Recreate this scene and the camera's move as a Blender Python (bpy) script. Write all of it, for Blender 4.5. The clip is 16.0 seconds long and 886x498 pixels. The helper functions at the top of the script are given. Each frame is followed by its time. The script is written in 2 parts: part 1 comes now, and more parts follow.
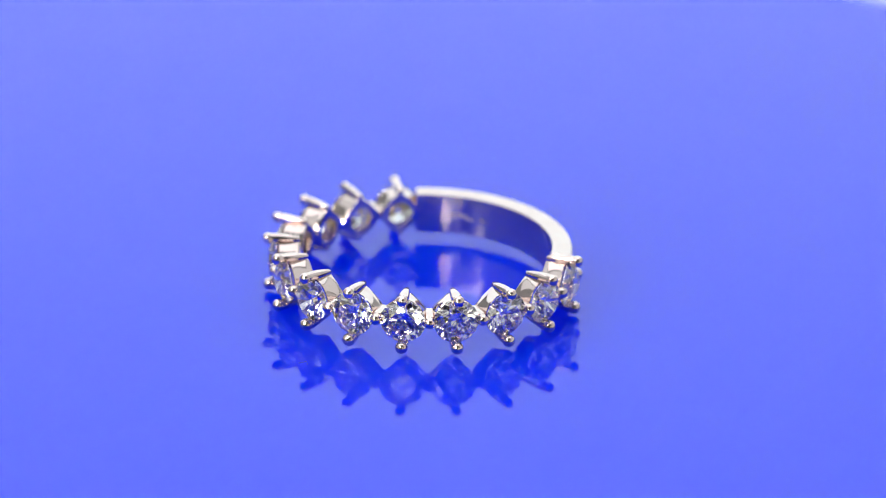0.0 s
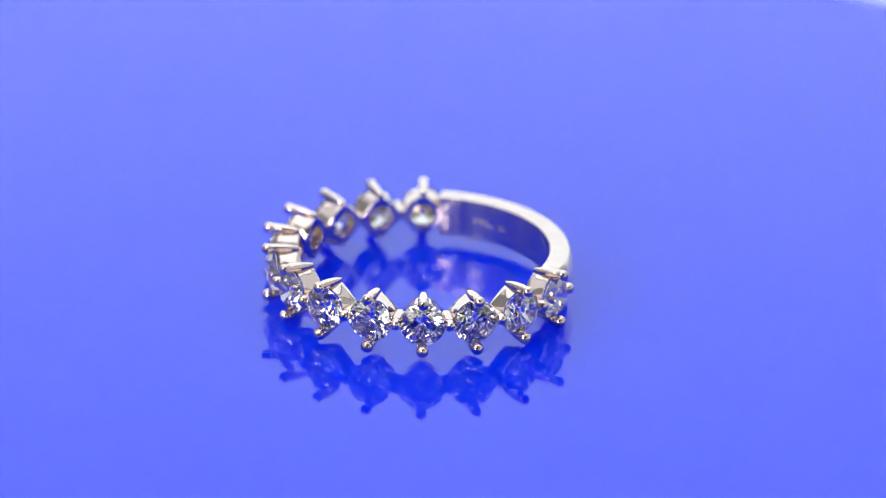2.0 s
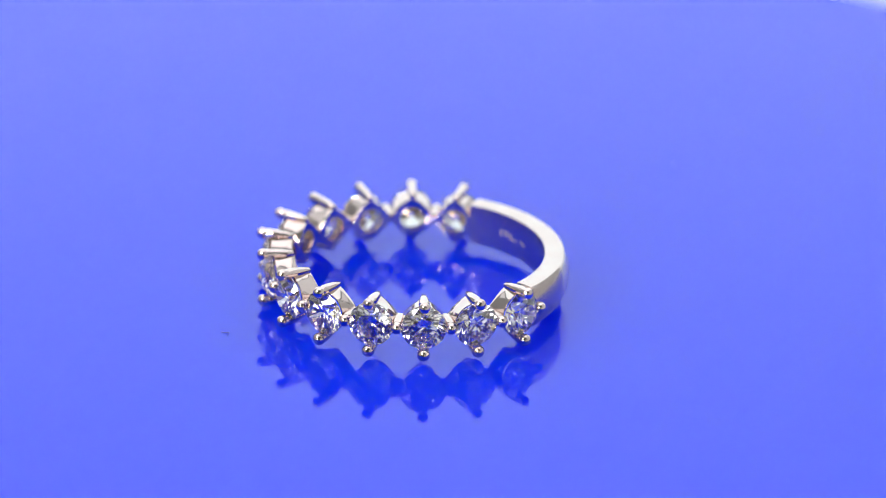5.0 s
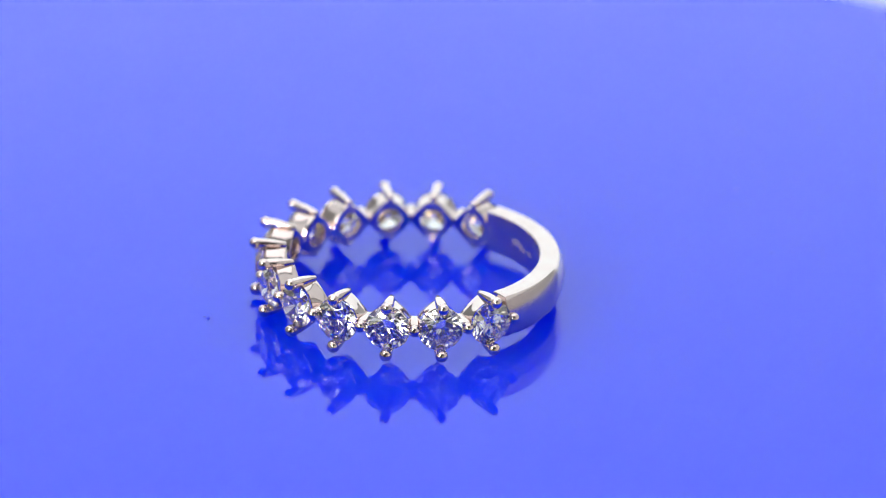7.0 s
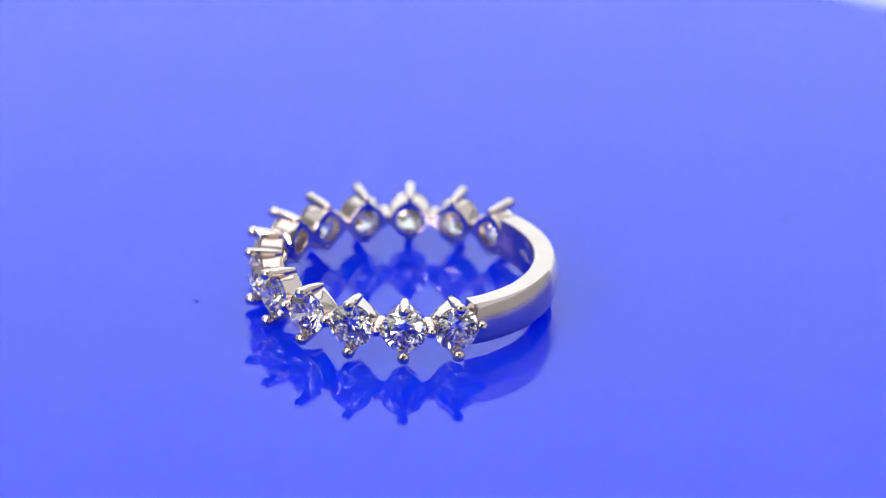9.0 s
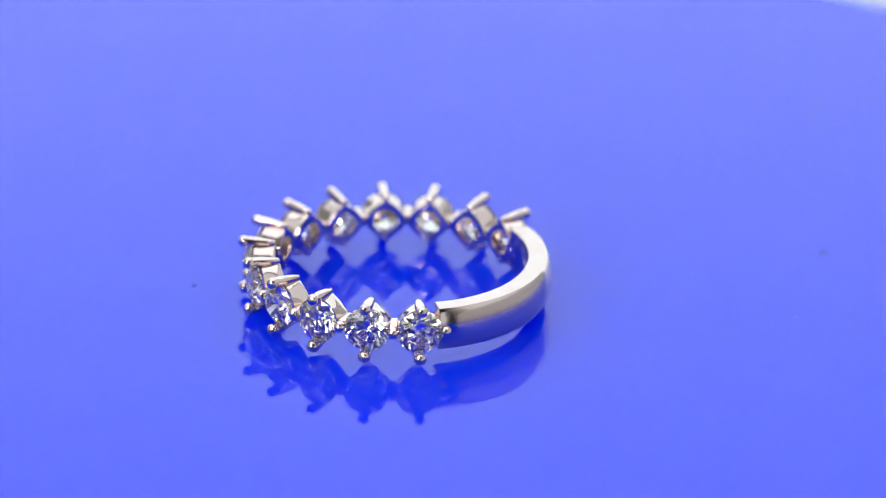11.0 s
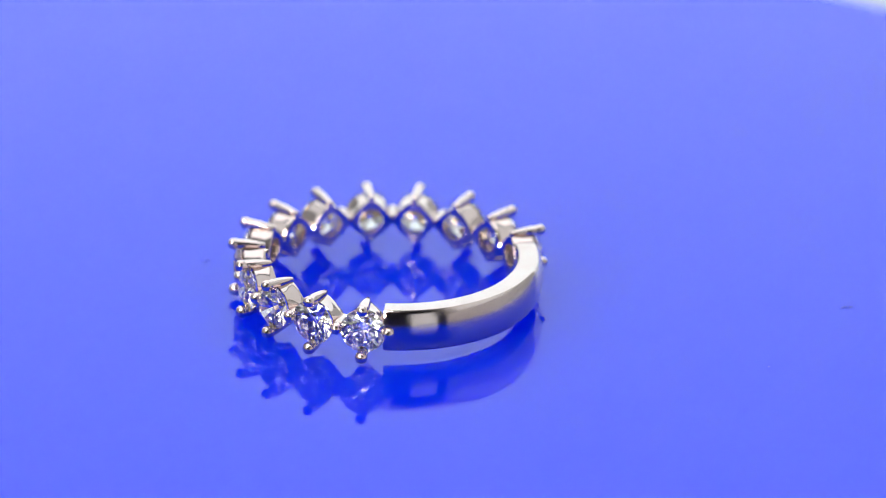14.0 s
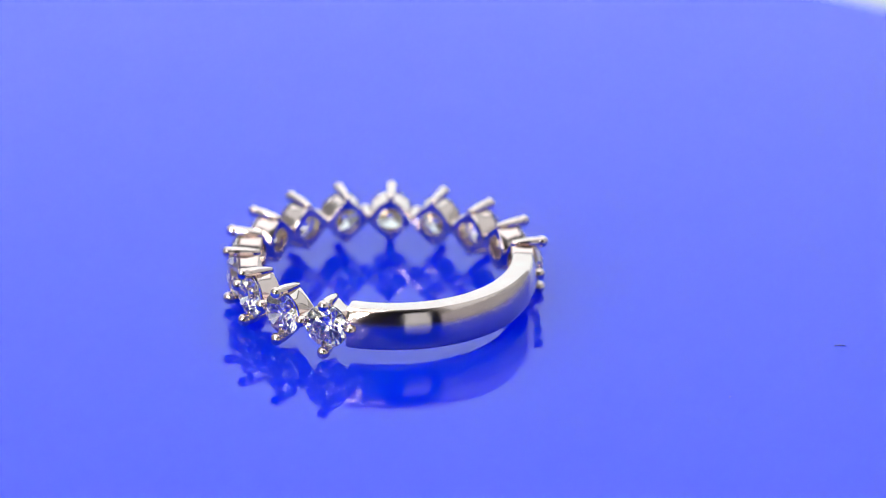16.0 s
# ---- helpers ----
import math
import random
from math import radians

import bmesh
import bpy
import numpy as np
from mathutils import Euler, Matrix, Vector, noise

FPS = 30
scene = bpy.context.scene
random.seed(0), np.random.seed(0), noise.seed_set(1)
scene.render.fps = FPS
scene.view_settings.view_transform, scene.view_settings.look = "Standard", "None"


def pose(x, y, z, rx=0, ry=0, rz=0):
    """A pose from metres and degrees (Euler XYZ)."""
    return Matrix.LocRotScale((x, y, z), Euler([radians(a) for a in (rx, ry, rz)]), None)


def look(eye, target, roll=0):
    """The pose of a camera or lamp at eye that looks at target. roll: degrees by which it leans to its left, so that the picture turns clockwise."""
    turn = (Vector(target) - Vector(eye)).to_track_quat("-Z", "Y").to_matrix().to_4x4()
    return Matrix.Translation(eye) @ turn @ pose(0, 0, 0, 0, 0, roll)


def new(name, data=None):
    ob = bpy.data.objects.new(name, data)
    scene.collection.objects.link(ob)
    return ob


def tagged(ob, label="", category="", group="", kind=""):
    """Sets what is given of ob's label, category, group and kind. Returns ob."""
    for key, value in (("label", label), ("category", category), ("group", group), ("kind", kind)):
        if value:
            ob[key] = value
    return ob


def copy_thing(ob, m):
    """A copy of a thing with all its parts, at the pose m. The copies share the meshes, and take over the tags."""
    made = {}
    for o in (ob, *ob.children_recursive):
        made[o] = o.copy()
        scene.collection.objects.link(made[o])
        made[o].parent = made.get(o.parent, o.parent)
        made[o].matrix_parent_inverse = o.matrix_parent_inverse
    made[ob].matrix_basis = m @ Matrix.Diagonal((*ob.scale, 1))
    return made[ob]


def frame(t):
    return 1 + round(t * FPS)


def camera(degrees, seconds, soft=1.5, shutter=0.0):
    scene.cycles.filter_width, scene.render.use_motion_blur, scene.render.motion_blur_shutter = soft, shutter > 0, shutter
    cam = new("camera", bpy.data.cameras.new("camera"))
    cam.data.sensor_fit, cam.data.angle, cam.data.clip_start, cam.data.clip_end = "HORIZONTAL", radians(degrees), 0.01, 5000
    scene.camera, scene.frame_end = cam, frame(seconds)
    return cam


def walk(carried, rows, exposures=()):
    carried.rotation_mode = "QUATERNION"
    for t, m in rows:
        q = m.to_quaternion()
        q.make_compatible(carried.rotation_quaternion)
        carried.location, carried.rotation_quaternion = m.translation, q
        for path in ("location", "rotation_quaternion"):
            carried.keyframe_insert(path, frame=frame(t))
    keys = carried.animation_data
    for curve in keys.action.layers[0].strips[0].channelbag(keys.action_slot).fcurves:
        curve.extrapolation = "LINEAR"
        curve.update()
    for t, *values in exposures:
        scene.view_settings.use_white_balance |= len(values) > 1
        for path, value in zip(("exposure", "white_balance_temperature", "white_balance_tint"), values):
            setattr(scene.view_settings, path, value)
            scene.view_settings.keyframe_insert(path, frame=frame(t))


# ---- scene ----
# A diamond ring on a glossy blue disc that turns slowly inside a white light tent.
MM = 0.001
RATE = 5.8266            # degrees per second, clockwise from above
START = 341.3167         # the ring's turn at the start

cam = camera(12.4212, 16.0, soft=1.0)
EYE = Vector((0.0, -0.248577, 0.110581))
AIM = Vector((0.0116113, 0.9174458, -0.3976914))
VIEW = look(EYE, EYE + 0.27 * AIM, 1.2605)
scene.cycles.max_bounces, scene.cycles.transmission_bounces, scene.cycles.glossy_bounces = 24, 20, 20
cam.data.dof.use_dof = True
cam.data.dof.focus_distance = 0.262
cam.data.dof.aperture_fstop = 26.0
walk(cam, [(0.0, VIEW), (16.0, VIEW)], exposures=[(0.0, 0.09), (16.0, 0.09)])

# ---- world: the dim room outside the tent ----
world = bpy.data.worlds.new("room")
scene.world = world
world.use_nodes = True
world.node_tree.nodes["Background"].inputs["Color"].default_value = (0.05, 0.05, 0.055, 1)
world.node_tree.nodes["Background"].inputs["Strength"].default_value = 0.6

LED_LIGHT = 200.0


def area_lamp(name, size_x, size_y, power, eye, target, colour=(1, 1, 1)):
    """A flat panel, lit evenly: a diffuser of the light tent, or an added fill light."""
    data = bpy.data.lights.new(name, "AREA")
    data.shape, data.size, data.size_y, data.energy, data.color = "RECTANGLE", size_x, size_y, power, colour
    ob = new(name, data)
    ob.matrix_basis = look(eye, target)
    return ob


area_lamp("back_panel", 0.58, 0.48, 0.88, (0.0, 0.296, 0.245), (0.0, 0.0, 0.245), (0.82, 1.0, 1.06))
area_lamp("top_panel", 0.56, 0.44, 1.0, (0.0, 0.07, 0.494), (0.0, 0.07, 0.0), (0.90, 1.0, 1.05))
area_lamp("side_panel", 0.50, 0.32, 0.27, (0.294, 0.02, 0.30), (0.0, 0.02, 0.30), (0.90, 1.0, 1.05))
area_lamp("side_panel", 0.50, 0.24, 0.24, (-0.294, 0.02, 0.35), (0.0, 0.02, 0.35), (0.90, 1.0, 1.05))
# added fill light at the left, unseen, to whiten the diamonds
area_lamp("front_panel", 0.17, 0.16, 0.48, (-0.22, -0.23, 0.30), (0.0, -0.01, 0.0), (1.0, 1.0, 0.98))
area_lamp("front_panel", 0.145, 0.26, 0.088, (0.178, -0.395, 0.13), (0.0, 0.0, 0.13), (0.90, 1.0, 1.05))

# ---- materials ----
def material(name):
    m = bpy.data.materials.new(name)
    m.use_nodes = True
    return m, m.node_tree.nodes, m.node_tree.links, m.node_tree.nodes["Principled BSDF"]


def noise_node(nodes, links, scale, detail=4.0, rough=0.55):
    co = nodes.new("ShaderNodeTexCoord")
    n = nodes.new("ShaderNodeTexNoise")
    n.inputs["Scale"].default_value = scale
    n.inputs["Detail"].default_value = detail
    n.inputs["Roughness"].default_value = rough
    links.new(co.outputs["Object"], n.inputs["Vector"])
    return n


def ramp(nodes, links, source, a, b, p0=0.3, p1=0.7):
    r = nodes.new("ShaderNodeValToRGB")
    r.color_ramp.elements[0].position, r.color_ramp.elements[0].color = p0, (*a, 1)
    r.color_ramp.elements[1].position, r.color_ramp.elements[1].color = p1, (*b, 1)
    links.new(source, r.inputs["Fac"])
    return r


def bump(nodes, links, height, target, strength, distance):
    b = nodes.new("ShaderNodeBump")
    b.inputs["Strength"].default_value = strength
    b.inputs["Distance"].default_value = distance
    links.new(height, b.inputs["Height"])
    links.new(b.outputs["Normal"], target.inputs["Normal"])


def white_gold(name, low, high, relief, lines=0.0):
    """lines: how strongly the polish runs round the ring, which blurs reflections across it."""
    m, nodes, links, p = material(name)
    p.inputs["Metallic"].default_value = 1.0
    coarse = noise_node(nodes, links, 900.0)
    fine = noise_node(nodes, links, 7000.0, 2.0)
    c = ramp(nodes, links, coarse.outputs["Fac"], (0.675, 0.55, 0.51), (0.725, 0.595, 0.555))
    links.new(c.outputs["Color"], p.inputs["Base Color"])
    r = ramp(nodes, links, fine.outputs["Fac"], (low,) * 3, (high,) * 3)
    links.new(r.outputs["Color"], p.inputs["Roughness"])
    bump(nodes, links, coarse.outputs["Fac"], p, relief, 0.00002)
    if lines:
        tangent = nodes.new("ShaderNodeTangent")
        tangent.direction_type, tangent.axis = "RADIAL", "Z"
        links.new(tangent.outputs["Tangent"], p.inputs["Tangent"])
        p.inputs["Anisotropic"].default_value = lines
        p.inputs["Anisotropic Rotation"].default_value = 0.25
    return m


def diamond_material():
    m, nodes, links, p = material("diamond")
    nodes.remove(p)
    out = nodes["Material Output"]
    last = nodes.new("ShaderNodeBsdfGlass")
    last.inputs["Color"].default_value = (1, 0.985, 0.96, 1)
    last.inputs["Roughness"].default_value = 0.0
    last.inputs["IOR"].default_value = 2.42
    links.new(last.outputs[0], out.inputs["Surface"])
    return m


def blue_material():
    m, nodes, links, p = material("blue_acrylic")
    n = noise_node(nodes, links, 35.0)
    c = ramp(nodes, links, n.outputs["Fac"], (0.0002, 0.016, 0.66), (0.0003, 0.018, 0.69))
    links.new(c.outputs["Color"], p.inputs["Base Color"])
    p.inputs["Roughness"].default_value = 0.0
    p.inputs["IOR"].default_value = 1.43
    p.inputs["Subsurface Weight"].default_value = 1.0
    p.inputs["Subsurface Radius"].default_value = (0.1, 0.2, 1.0)
    p.inputs["Subsurface Scale"].default_value = 0.025
    return m


def fabric_material():
    m, nodes, links, p = material("white_tent_fabric")
    nodes.remove(p)
    n = noise_node(nodes, links, 9.0)
    c = ramp(nodes, links, n.outputs["Fac"], (0.80, 0.81, 0.82), (0.84, 0.85, 0.86))
    d, t, mix = nodes.new("ShaderNodeBsdfDiffuse"), nodes.new("ShaderNodeBsdfTranslucent"), nodes.new("ShaderNodeMixShader")
    for s in (d, t):
        links.new(c.outputs["Color"], s.inputs["Color"])
    mix.inputs[0].default_value = 0.5
    links.new(d.outputs[0], mix.inputs[1])
    links.new(t.outputs[0], mix.inputs[2])
    links.new(mix.outputs[0], nodes["Material Output"].inputs["Surface"])
    return m


def glow_material(name, colour, strength):
    m, nodes, links, p = material(name)
    p.inputs["Base Color"].default_value = (0.8, 0.8, 0.8, 1)
    p.inputs["Emission Color"].default_value = (*colour, 1)
    p.inputs["Emission Strength"].default_value = strength
    return m


def plain_material(name, colour, roughness):
    m, nodes, links, p = material(name)
    n = noise_node(nodes, links, 5000.0)
    c = ramp(nodes, links, n.outputs["Fac"], [v * 0.8 for v in colour], colour)
    links.new(c.outputs["Color"], p.inputs["Base Color"])
    p.inputs["Roughness"].default_value = roughness
    return m


GOLD = white_gold("polished_white_gold", 0.015, 0.035, 0.12)
GOLD_BAND = white_gold("polished_band_white_gold", 0.125, 0.145, 0.06, 0.95)
STAMP = plain_material("engraved_metal", (0.42, 0.38, 0.34), 0.5)
DIAMOND = diamond_material()
BLUE = blue_material()
FABRIC = fabric_material()
LED = glow_material("led", (1.0, 0.97, 0.93), LED_LIGHT)
TABLE = plain_material("white_table", (0.62, 0.62, 0.63), 0.6)
ROOM = plain_material("dark_room_paint", (0.05, 0.05, 0.055), 0.8)
# for unseen tent sides, darkened so that the ring's reflections stay dark
LIGHT_BLOCK = plain_material("grey_light_block", (0.28, 0.28, 0.28), 0.9)
HOUSING = plain_material("grey_lamp_housing", (0.3, 0.3, 0.3), 0.5)
FIBRE = plain_material("dark_fibre", (0.025, 0.03, 0.15), 0.9)
DUST = plain_material("dark_lint", (0.04, 0.05, 0.28), 0.9)


# ---- helpers ----
def part(name, bm, mat, parent=None, label="", smooth=0.0):
    """Links a bmesh as one mesh; smooth: the angle in degrees under which edges shade smoothly."""
    bmesh.ops.recalc_face_normals(bm, faces=bm.faces)
    me = bpy.data.meshes.new(name)
    if smooth:
        for f in bm.faces:
            f.smooth = len(f.verts) < 13
        for e in bm.edges:
            if len(e.link_faces) == 2 and e.calc_face_angle() > radians(smooth):
                e.smooth = False
    bm.to_mesh(me)
    bm.free()
    me.materials.append(mat)
    ob = new(name, me)
    ob.parent = parent
    if label:
        ob["label"] = label
    return ob


def loft(rings, closed=False, caps=True):
    """A skin over equal rings of points; closed joins the last ring to the first."""
    bm = bmesh.new()
    vs = [[bm.verts.new(p) for p in r] for r in rings]
    n = len(vs[0])
    for a in range(len(vs) if closed else len(vs) - 1):
        u, v = vs[a], vs[(a + 1) % len(vs)]
        for k in range(n):
            bm.faces.new((u[k], u[(k + 1) % n], v[(k + 1) % n], v[k]))
    if caps and not closed:
        bm.faces.new(vs[0])
        bm.faces.new(vs[-1])
    return bm


def box(x0, x1, y0, y1, z0, z1, bevel=0.0):
    bm = bmesh.new()
    bmesh.ops.create_cube(bm, size=1.0)
    for v in bm.verts:
        v.co = ((x0 + x1) / 2 + v.co.x * (x1 - x0), (y0 + y1) / 2 + v.co.y * (y1 - y0), (z0 + z1) / 2 + v.co.z * (z1 - z0))
    if bevel:
        bmesh.ops.bevel(bm, geom=bm.edges[:], offset=bevel, segments=2, profile=0.5, affect="EDGES")
    return bm


# ---- the light tent, open to a dark room ----
def sheet(name, label, category, corners, mat):
    bm = bmesh.new()
    bm.faces.new([bm.verts.new(c) for c in corners])
    return tagged(part(name, bm, mat), label, category, kind="structure")


def tent():
    w, yb, yf, top, fl = 0.30, 0.30, -0.34, 0.50, -0.008
    cloth = "plain white translucent fabric side of a light tent"
    # the table stays white only near the disc; elsewhere darkened to keep reflections dark
    tagged(part("floor", box(-1.2, 1.2, -1.4, 1.0, fl - 0.024, fl - 0.004), ROOM), "unseen part of the table top, darkened to keep reflections dark", "table top", kind="structure")
    tagged(part("floor_sheet", box(-w, w, -0.06, yb, fl - 0.004, fl), TABLE), "white part of the table top under and behind the blue disc", "sheet", kind="structure")
    sheet("wall_back", cloth, "wall", [(-w, yb, fl), (w, yb, fl), (w, yb, top), (-w, yb, top)], FABRIC)
    # low left and both upper sides are grey only to darken what the ring mirrors
    for name, x, low in (("left", -w, LIGHT_BLOCK), ("right", w, FABRIC)):
        sheet("wall_" + name, "unseen lower tent side, grey on the left to keep reflections dark", "wall", [(x, yf, fl), (x, yb, fl), (x, yb, 0.13), (x, yf, 0.13)], low)
        sheet("wall_upper_" + name, "unseen upper tent side, grey to keep reflections dark", "wall", [(x, yf, 0.13), (x, yb, 0.13), (x, yb, top), (x, yf, top)], LIGHT_BLOCK)
    # unseen strip, grey so that the band's edge mirrors no bright ceiling
    sheet("ceiling_front", "unseen front of the tent top, grey to keep reflections dark", "ceiling", [(-w, yf, top), (w, yf, top), (w, -0.15, top), (-w, -0.15, top)], LIGHT_BLOCK)
    sheet("ceiling", "plain white fabric top of a light tent", "ceiling", [(-w, -0.15, top), (w, -0.15, top), (w, yb, top), (-w, yb, top)], FABRIC)
    for name, size in (("wall_room_front", (-1.2, 1.2, -1.42, -1.4, fl, 1.6)), ("wall_room_back", (-1.2, 1.2, 1.0, 1.02, fl, 1.6)),
                       ("wall_room_left", (-1.22, -1.2, -1.4, 1.0, fl, 1.6)), ("wall_room_right", (1.2, 1.22, -1.4, 1.0, fl, 1.6)),
                       ("ceiling_room", (-1.2, 1.2, -1.4, 1.0, 1.6, 1.62))):
        tagged(part(name, box(*size), ROOM), "plain dark painted room surface", "wall", kind="structure")


def led_panel(name, label, columns, rows, gap, rad):
    """A flat grey housing with a grid of round lights on its lower face."""
    wide, deep, n = gap * (columns - 1) / 2 + rad * 1.3, gap * (rows - 1) / 2 + rad * 1.3, 16
    root = part(name, box(-wide, wide, -deep, deep, 0.0, 0.008, 0.002), HOUSING)
    tagged(root, label, "light panel", "lamps round the tent", "structure")
    for k in range(columns * rows):
        x, y = gap * (k % columns - (columns - 1) / 2), gap * (k // columns - (rows - 1) / 2)
        prof = ((rad, 0.0), (rad, -0.002), (rad * 0.8, -0.003))
        part("led", loft([[(x + r * math.cos(a * math.tau / n), y + r * math.sin(a * math.tau / n), z) for a in range(n)] for r, z in prof]), LED, root, "small bright white light")
    return root


tent()
led_panel("led_bar", "grey lamp bar with a row of small bright lights", 6, 1, 0.021, 0.008).matrix_basis = pose(-0.055, -0.335, 0.43, -35, 0, 0)
# unseen small lamp, added to brighten the stones with sparkle
LAMP = led_panel("sparkle_lamp", "small unseen lamp with two bright lights, added for sparkle", 2, 1, 0.028, 0.009)
LAMP.matrix_basis = look((-0.20, -0.37, 0.09), (0.0, 0.0, 0.0))
led_panel("key_lamp", "grey lamp with two large bright round lights", 2, 1, 0.034, 0.013).matrix_basis = look((-0.135, -0.40, 0.170), (0.0, 0.0, 0.0))
# two more added sparkle lights, at left and above
for eye in ((-0.29, -0.22, 0.21), (-0.14, -0.30, 0.34)):
    copy_thing(LAMP, look(eye, (0.0, 0.0, 0.0)))


# ---- the turning disc ----
SINK = 0.06 * MM        # the disc's face lies this far under the turning axis' origin


def disc():
    rad, th, n = 69.2 * MM, 7.9 * MM, 256
    prof = [(rad - 0.25 * MM, -th), (rad, -th + 0.25 * MM), (rad, -0.25 * MM), (rad - 0.08 * MM, -0.07 * MM), (rad - 0.25 * MM, 0.0)]
    ex, ey = 0.87 * MM, 0.23 * MM
    rings = [[(ex + r * math.cos(k * math.tau / n), ey + r * math.sin(k * math.tau / n), z) for k in range(n)] for r, z in prof]
    rings = [[(x, y, z - SINK) for x, y, z in ring_points] for ring_points in rings]
    ob = part("blue_disc", loft(rings), BLUE, smooth=50)
    return tagged(ob, "glossy bright blue round acrylic disc turning slowly", "display disc")


DISC = disc()


# ---- the ring ----
COUNT, PITCH = 13, 19.9517
RING_Z = 2.145 * MM
INNER, OUTER, HALF = 8.36 * MM, 10.05 * MM, 1.425 * MM


def stone_pose(i):
    """At the ring's axis, x outwards, y along the ring, z up."""
    return pose(0, 0, 0, 0, 0, -PITCH * i)


def band_mesh():
    """The plain shank, from the first stone round to the last, with softened ends."""
    a0, a1, n = 7.4, 360 - 12 * PITCH - 7.4, 72
    h, e = HALF, 0.19 * MM
    prof = [(INNER + e, -h), (OUTER - 0.45 * MM, -h), (OUTER - 0.41 * MM, -h + 0.03 * MM)]
    for k in range(1, 12):
        s = -1 + 2 * k / 12
        prof.append((OUTER - 0.40 * MM * abs(s) ** 1.9, h * s * 0.985))
    prof += [(OUTER - 0.41 * MM, h - 0.03 * MM), (OUTER - 0.45 * MM, h), (INNER + e, h), (INNER + 0.02 * MM, h - 0.06 * MM), (INNER, h - 0.2 * MM)]
    prof += [(INNER, h * 0.4), (INNER, -h * 0.4), (INNER, -h + 0.2 * MM), (INNER + 0.02 * MM, -h + 0.06 * MM)]
    mid = (INNER + OUTER) / 2
    steps = [(0.0, 0.94), (0.2, 0.98), (1.0, 1.0)]
    turns = [(a0 + d, f) for d, f in steps] + [(a0 + 1 + (a1 - a0 - 2) * k / n, 1.0) for k in range(1, n)] + [(a1 - d, f) for d, f in reversed(steps)]
    rings = []
    for turn, f in turns:
        a = radians(turn)
        rings.append([((mid + (r - mid) * f) * math.cos(a), (mid + (r - mid) * f) * math.sin(a), z * f) for r, z in prof])
    return loft(rings)


def collet_mesh():
    """The open cup: a rounded diamond outline at the finger side that turns into a circle under the stone."""
    n = 48
    def outline(s, half, power):
        pts = []
        for k in range(n):
            a = k * math.tau / n
            c, d = abs(math.cos(a)), abs(math.sin(a))
            r = half / (c ** power + d ** power) ** (1 / power)
            pts.append((s, r * math.cos(a), r * math.sin(a)))
        return pts
    m = MM
    rows = [outline(8.36 * m, 0.84 * m, 2), outline(8.34 * m, 0.90 * m, 2), outline(8.34 * m, 1.44 * m, 1.25), outline(8.40 * m, 1.50 * m, 1.25),
            outline(8.75 * m, 1.50 * m, 1.32), outline(9.15 * m, 1.44 * m, 1.55), outline(9.5 * m, 1.42 * m, 1.9), outline(9.72 * m, 1.43 * m, 2),
            outline(9.75 * m, 1.38 * m, 2), outline(9.70 * m, 1.33 * m, 2), outline(9.2 * m, 1.12 * m, 2), outline(8.6 * m, 0.86 * m, 2)]
    # the finger side follows the ring's inner curve and is slightly domed from polishing
    rows = [[(x - y * y / (2 * INNER) + 0.05 * z * z / (1.44 * 1.44 * m), y, z) if x < 8.42 * m else (x, y, z) for x, y, z in row] for row in rows]
    return loft(rows, closed=True)


def prong_mesh(path, n=18):
    """A claw along rows of (out, across, half width, half height, squareness), ending in a round bead."""
    rings = []
    def soft(v, power):
        return math.copysign(abs(v) ** power, v)
    for x, z, w, h, power in path:
        turns = [k * math.tau / n for k in range(n)]
        rings.append([(x * MM, w * MM * soft(math.cos(a), power), (z + h * soft(math.sin(a), power)) * MM) for a in turns])
    return loft(rings)


def bead(x, z, r, lead):
    rows = [(*row, 0.75) for row in lead[:-1]] + [(*lead[-1], 0.95)]
    for k in range(1, 11):
        a = math.pi * (-0.25 + 0.74 * k / 10)
        rows.append((x + r * math.sin(a), z, r * math.cos(a), r * math.cos(a), 1.0))
    return rows


def brilliant_mesh(rad=1.48, out=9.94):
    """A round brilliant: table, crown, thin girdle, pavilion, along x."""
    t, c, g, p, m, q = 0.57 * rad, 0.33 * rad, 0.02 * rad, 0.87 * rad, 0.80 * rad, 0.20 * rad
    c22 = math.cos(math.pi / 8)
    bm = bmesh.new()
    def v(r, a, s):
        return bm.verts.new(((out + s) * MM, r * math.cos(a) * MM, r * math.sin(a) * MM))
    e = math.pi / 8
    table = [v(t, 2 * k * e, c) for k in range(8)]
    mid = [v(m, (2 * k + 1) * e, c - (c - g) / (rad - t) * (m * c22 - t)) for k in range(8)]
    up = [v(rad, k * e, g) for k in range(16)]
    low = [v(rad, k * e, -g) for k in range(16)]
    pav = [v(q, (2 * k + 1) * e, -p + (p - g) / rad * q * c22) for k in range(8)]
    tip = v(0, 0, -p)
    bm.faces.new(table)
    for k in range(8):
        j, a, b, d = (k + 1) % 8, 2 * k, 2 * k + 1, (2 * k + 2) % 16
        bm.faces.new((table[k], mid[k], table[j]))
        bm.faces.new((table[k], mid[k - 1], up[a], mid[k]))
        bm.faces.new((mid[k], up[a], up[b]))
        bm.faces.new((mid[k], up[b], up[d]))
        bm.faces.new((tip, pav[k], low[a], pav[k - 1]))
        bm.faces.new((pav[k], low[b], low[a]))
        bm.faces.new((pav[k], low[d], low[b]))
    for k in range(16):
        j = (k + 1) % 16
        bm.faces.new((up[k], low[k], low[j], up[j]))
    return bm


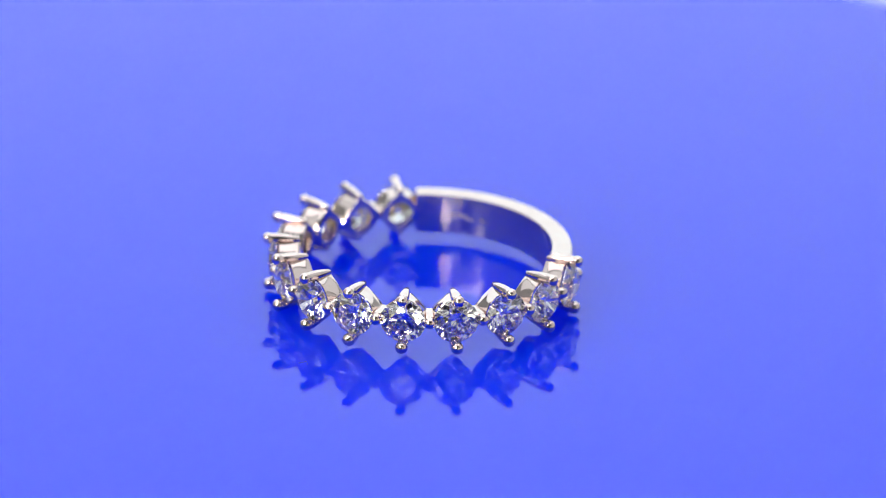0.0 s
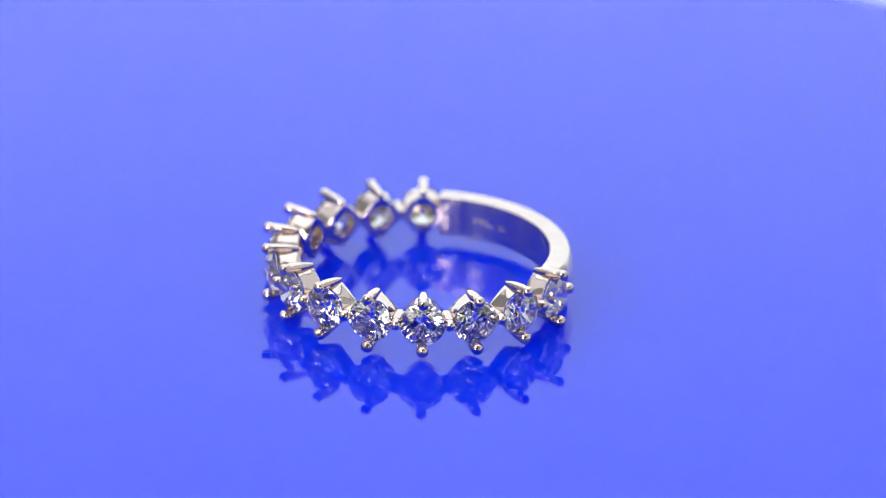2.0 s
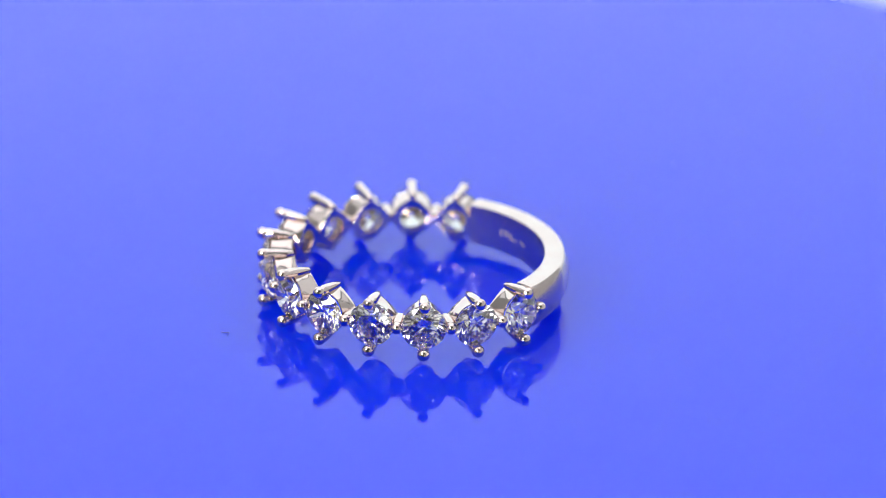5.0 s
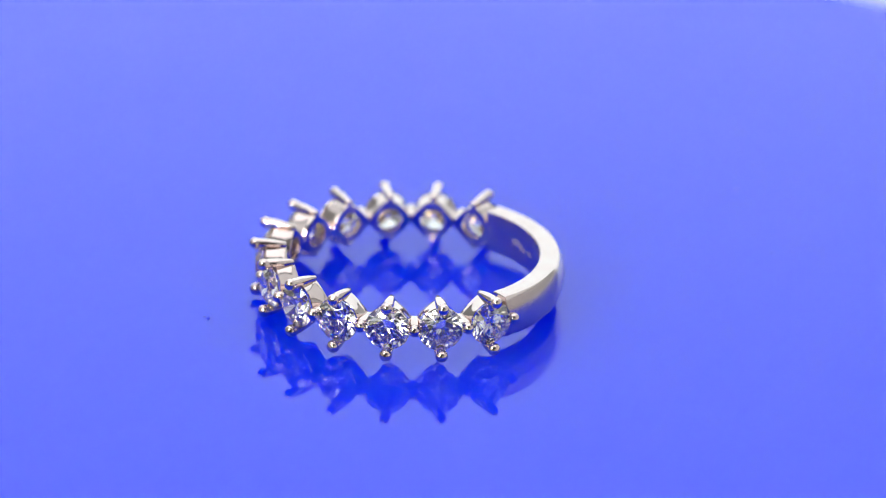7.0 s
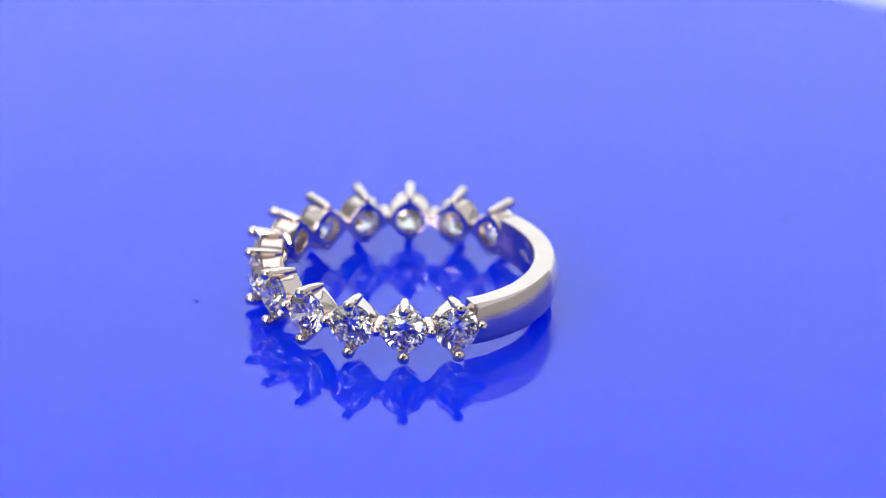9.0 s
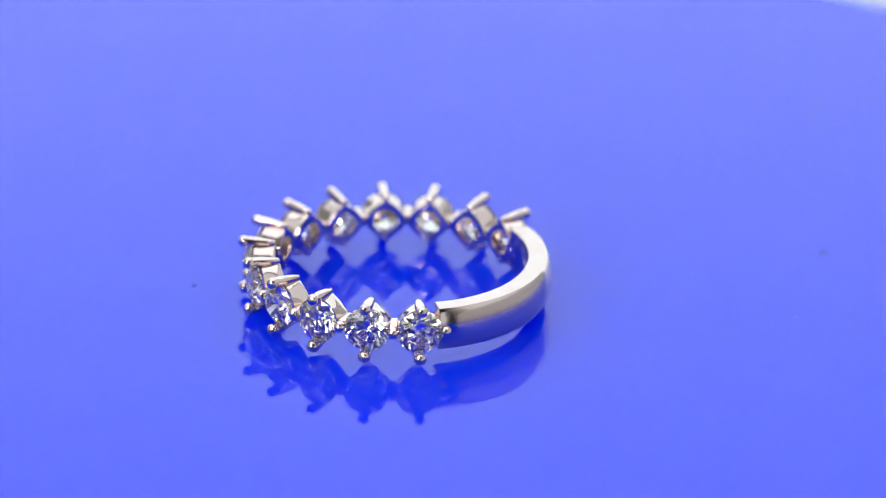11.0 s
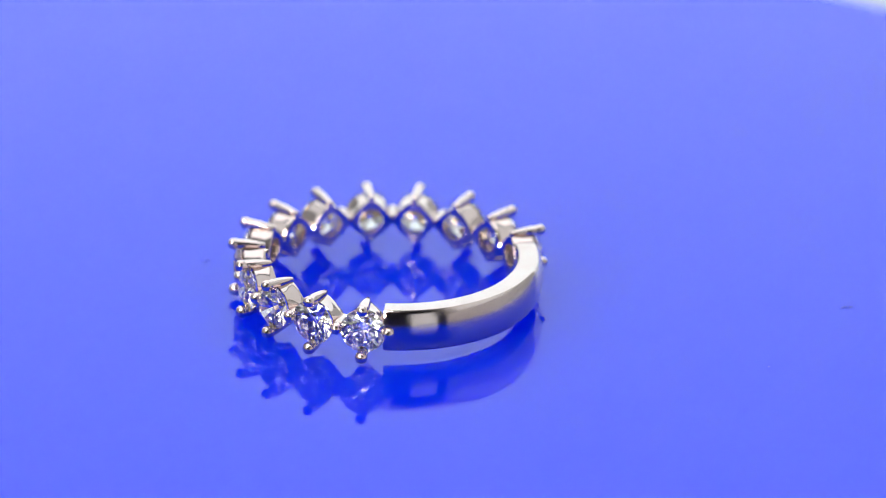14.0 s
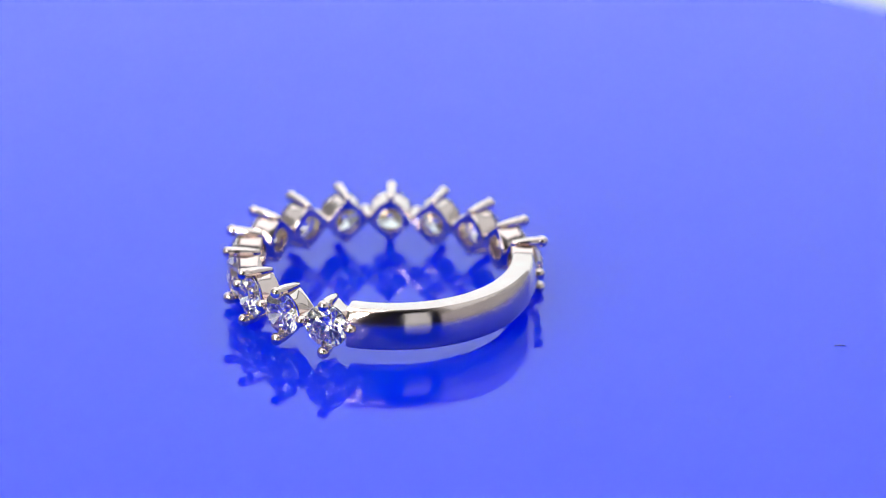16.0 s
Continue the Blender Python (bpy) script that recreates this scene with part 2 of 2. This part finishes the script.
def ring():
    root = new("diamond_ring")
    tagged(root, "white gold ring with thirteen round diamonds lying on a blue disc", "ring")
    part("band", band_mesh(), GOLD_BAND, root, "plain polished white gold shank", smooth=35)
    for turn, high, wide, tall in ((95.5, -0.02, 0.10, 0.46), (92.6, 0.14, 0.42, 0.10), (92.0, -0.06, 0.36, 0.10), (89.3, -0.08, 0.10, 0.44), (86.9, -0.2, 0.34, 0.09), (81.5, -0.1, 0.10, 0.30), (79.9, -0.2, 0.22, 0.09)):
        bar = part("stamp_mark", box(-0.012 * MM, 0.02 * MM, -wide * MM / 2, wide * MM / 2, -tall * MM / 2, tall * MM / 2), STAMP, root)
        bar.matrix_basis = pose(0, 0, 0, 0, 0, turn) @ pose(INNER, 0, high * MM)
    collet = part("setting", collet_mesh(), GOLD, root, smooth=40)
    top = bead(10.46, 1.61, 0.39, [(8.36, 1.52, 0.14, 0.10), (8.44, 1.54, 0.21, 0.19), (8.9, 1.55, 0.28, 0.26), (9.5, 1.57, 0.34, 0.33), (10.05, 1.58, 0.37, 0.37)])
    low = bead(10.36, 1.69, 0.42, [(8.36, 1.36, 0.14, 0.08), (8.44, 1.40, 0.22, 0.16), (8.9, 1.46, 0.30, 0.2), (9.5, 1.56, 0.36, 0.3), (9.95, 1.64, 0.40, 0.39)])
    for path, turn in ((top, 0), (low, 180)):
        claw = part("claw", prong_mesh(path), GOLD, collet, smooth=60)
        claw.matrix_basis = pose(0, 0, 0, turn)
    part("diamond", brilliant_mesh(), DIAMOND, collet, "clear round brilliant-cut diamond")
    collet.matrix_basis = stone_pose(0)
    for i in range(1, COUNT):
        c = copy_thing(collet, stone_pose(i))
        c.parent = root
        # each stone sits a little differently in its claws
        for child in c.children:
            if child.name.startswith("diamond"):
                child.matrix_basis = Matrix.Translation((9.94 * MM, 0, 0)) @ pose(0, 0, 0, random.uniform(0, 45), random.uniform(-1.5, 1.5), random.uniform(-1.5, 1.5)) @ Matrix.Translation((-9.94 * MM, 0, 0))
    # a short bridge between two settings, with one bead that holds both stones
    bar = part("link", box(8.45 * MM, 9.9 * MM, -0.25 * MM, 0.25 * MM, -0.30 * MM, 0.36 * MM, 0.08 * MM), GOLD, root, smooth=40)
    shared = bead(10.14, 0.0, 0.40, [(9.3, 0.0, 0.22, 0.22), (9.6, 0.0, 0.28, 0.28), (9.85, 0.0, 0.34, 0.35)])
    part("claw", prong_mesh(shared), GOLD, bar, smooth=60)
    bar.matrix_basis = stone_pose(0.5)
    for i in [k + 0.5 for k in range(1, COUNT - 1)] + [-0.47, COUNT - 1 + 0.47]:
        copy_thing(bar, stone_pose(i)).parent = root
    return root


RING = ring()


# ---- lint on the disc ----
def lint(points, thick, label, mat=DUST):
    n, rings = 6, []
    for x, y, z in points:
        rings.append([(x * MM + thick * MM * math.cos(k * math.tau / n), y * MM, (z + thick) * MM + thick * MM * math.sin(k * math.tau / n)) for k in range(n)])
    ob = part("lint", loft(rings), mat, smooth=60)
    return tagged(ob, label, "lint", "lint on the disc")


LINT = [
    (lint([(0.25, -0.3, 0), (0.05, -0.1, 0), (-0.1, 0.1, 0.05), (0.05, 0.25, 0.05), (0.2, 0.35, 0)], 0.02, "tiny dark curl of lint on blue disc"), 13.34, 244.5, 0),
    (lint([(-0.02, -0.36, 0), (0.03, -0.1, 0.02), (0.0, 0.15, 0.02), (-0.05, 0.36, 0)], 0.025, "short dark fibre on blue disc", FIBRE), 30.1, 77.65, 100),
    (lint([(0.0, -0.07, 0), (0.04, 0.0, 0.01), (0.01, 0.08, 0)], 0.02, "tiny dark speck of lint on blue disc"), 26.7, 56.05, 30),
]


def motions():
    times = [0.5 * k for k in range(33)]
    walk(DISC, [(t, pose(0, 0, 0, 0, 0, -RATE * t)) for t in times])
    tilt = pose(2.0706 * MM, 0.1371 * MM, RING_Z, -0.508, -0.097, 0)
    walk(RING, [(t, pose(0, 0, 0, 0, 0, START - RATE * t) @ tilt) for t in times])
    for ob, r, a, turn in LINT:
        walk(ob, [(t, pose(0, 0, 0, 0, 0, a - RATE * t) @ pose(r * MM, 0, -SINK, 0, 0, turn)) for t in times])


motions()
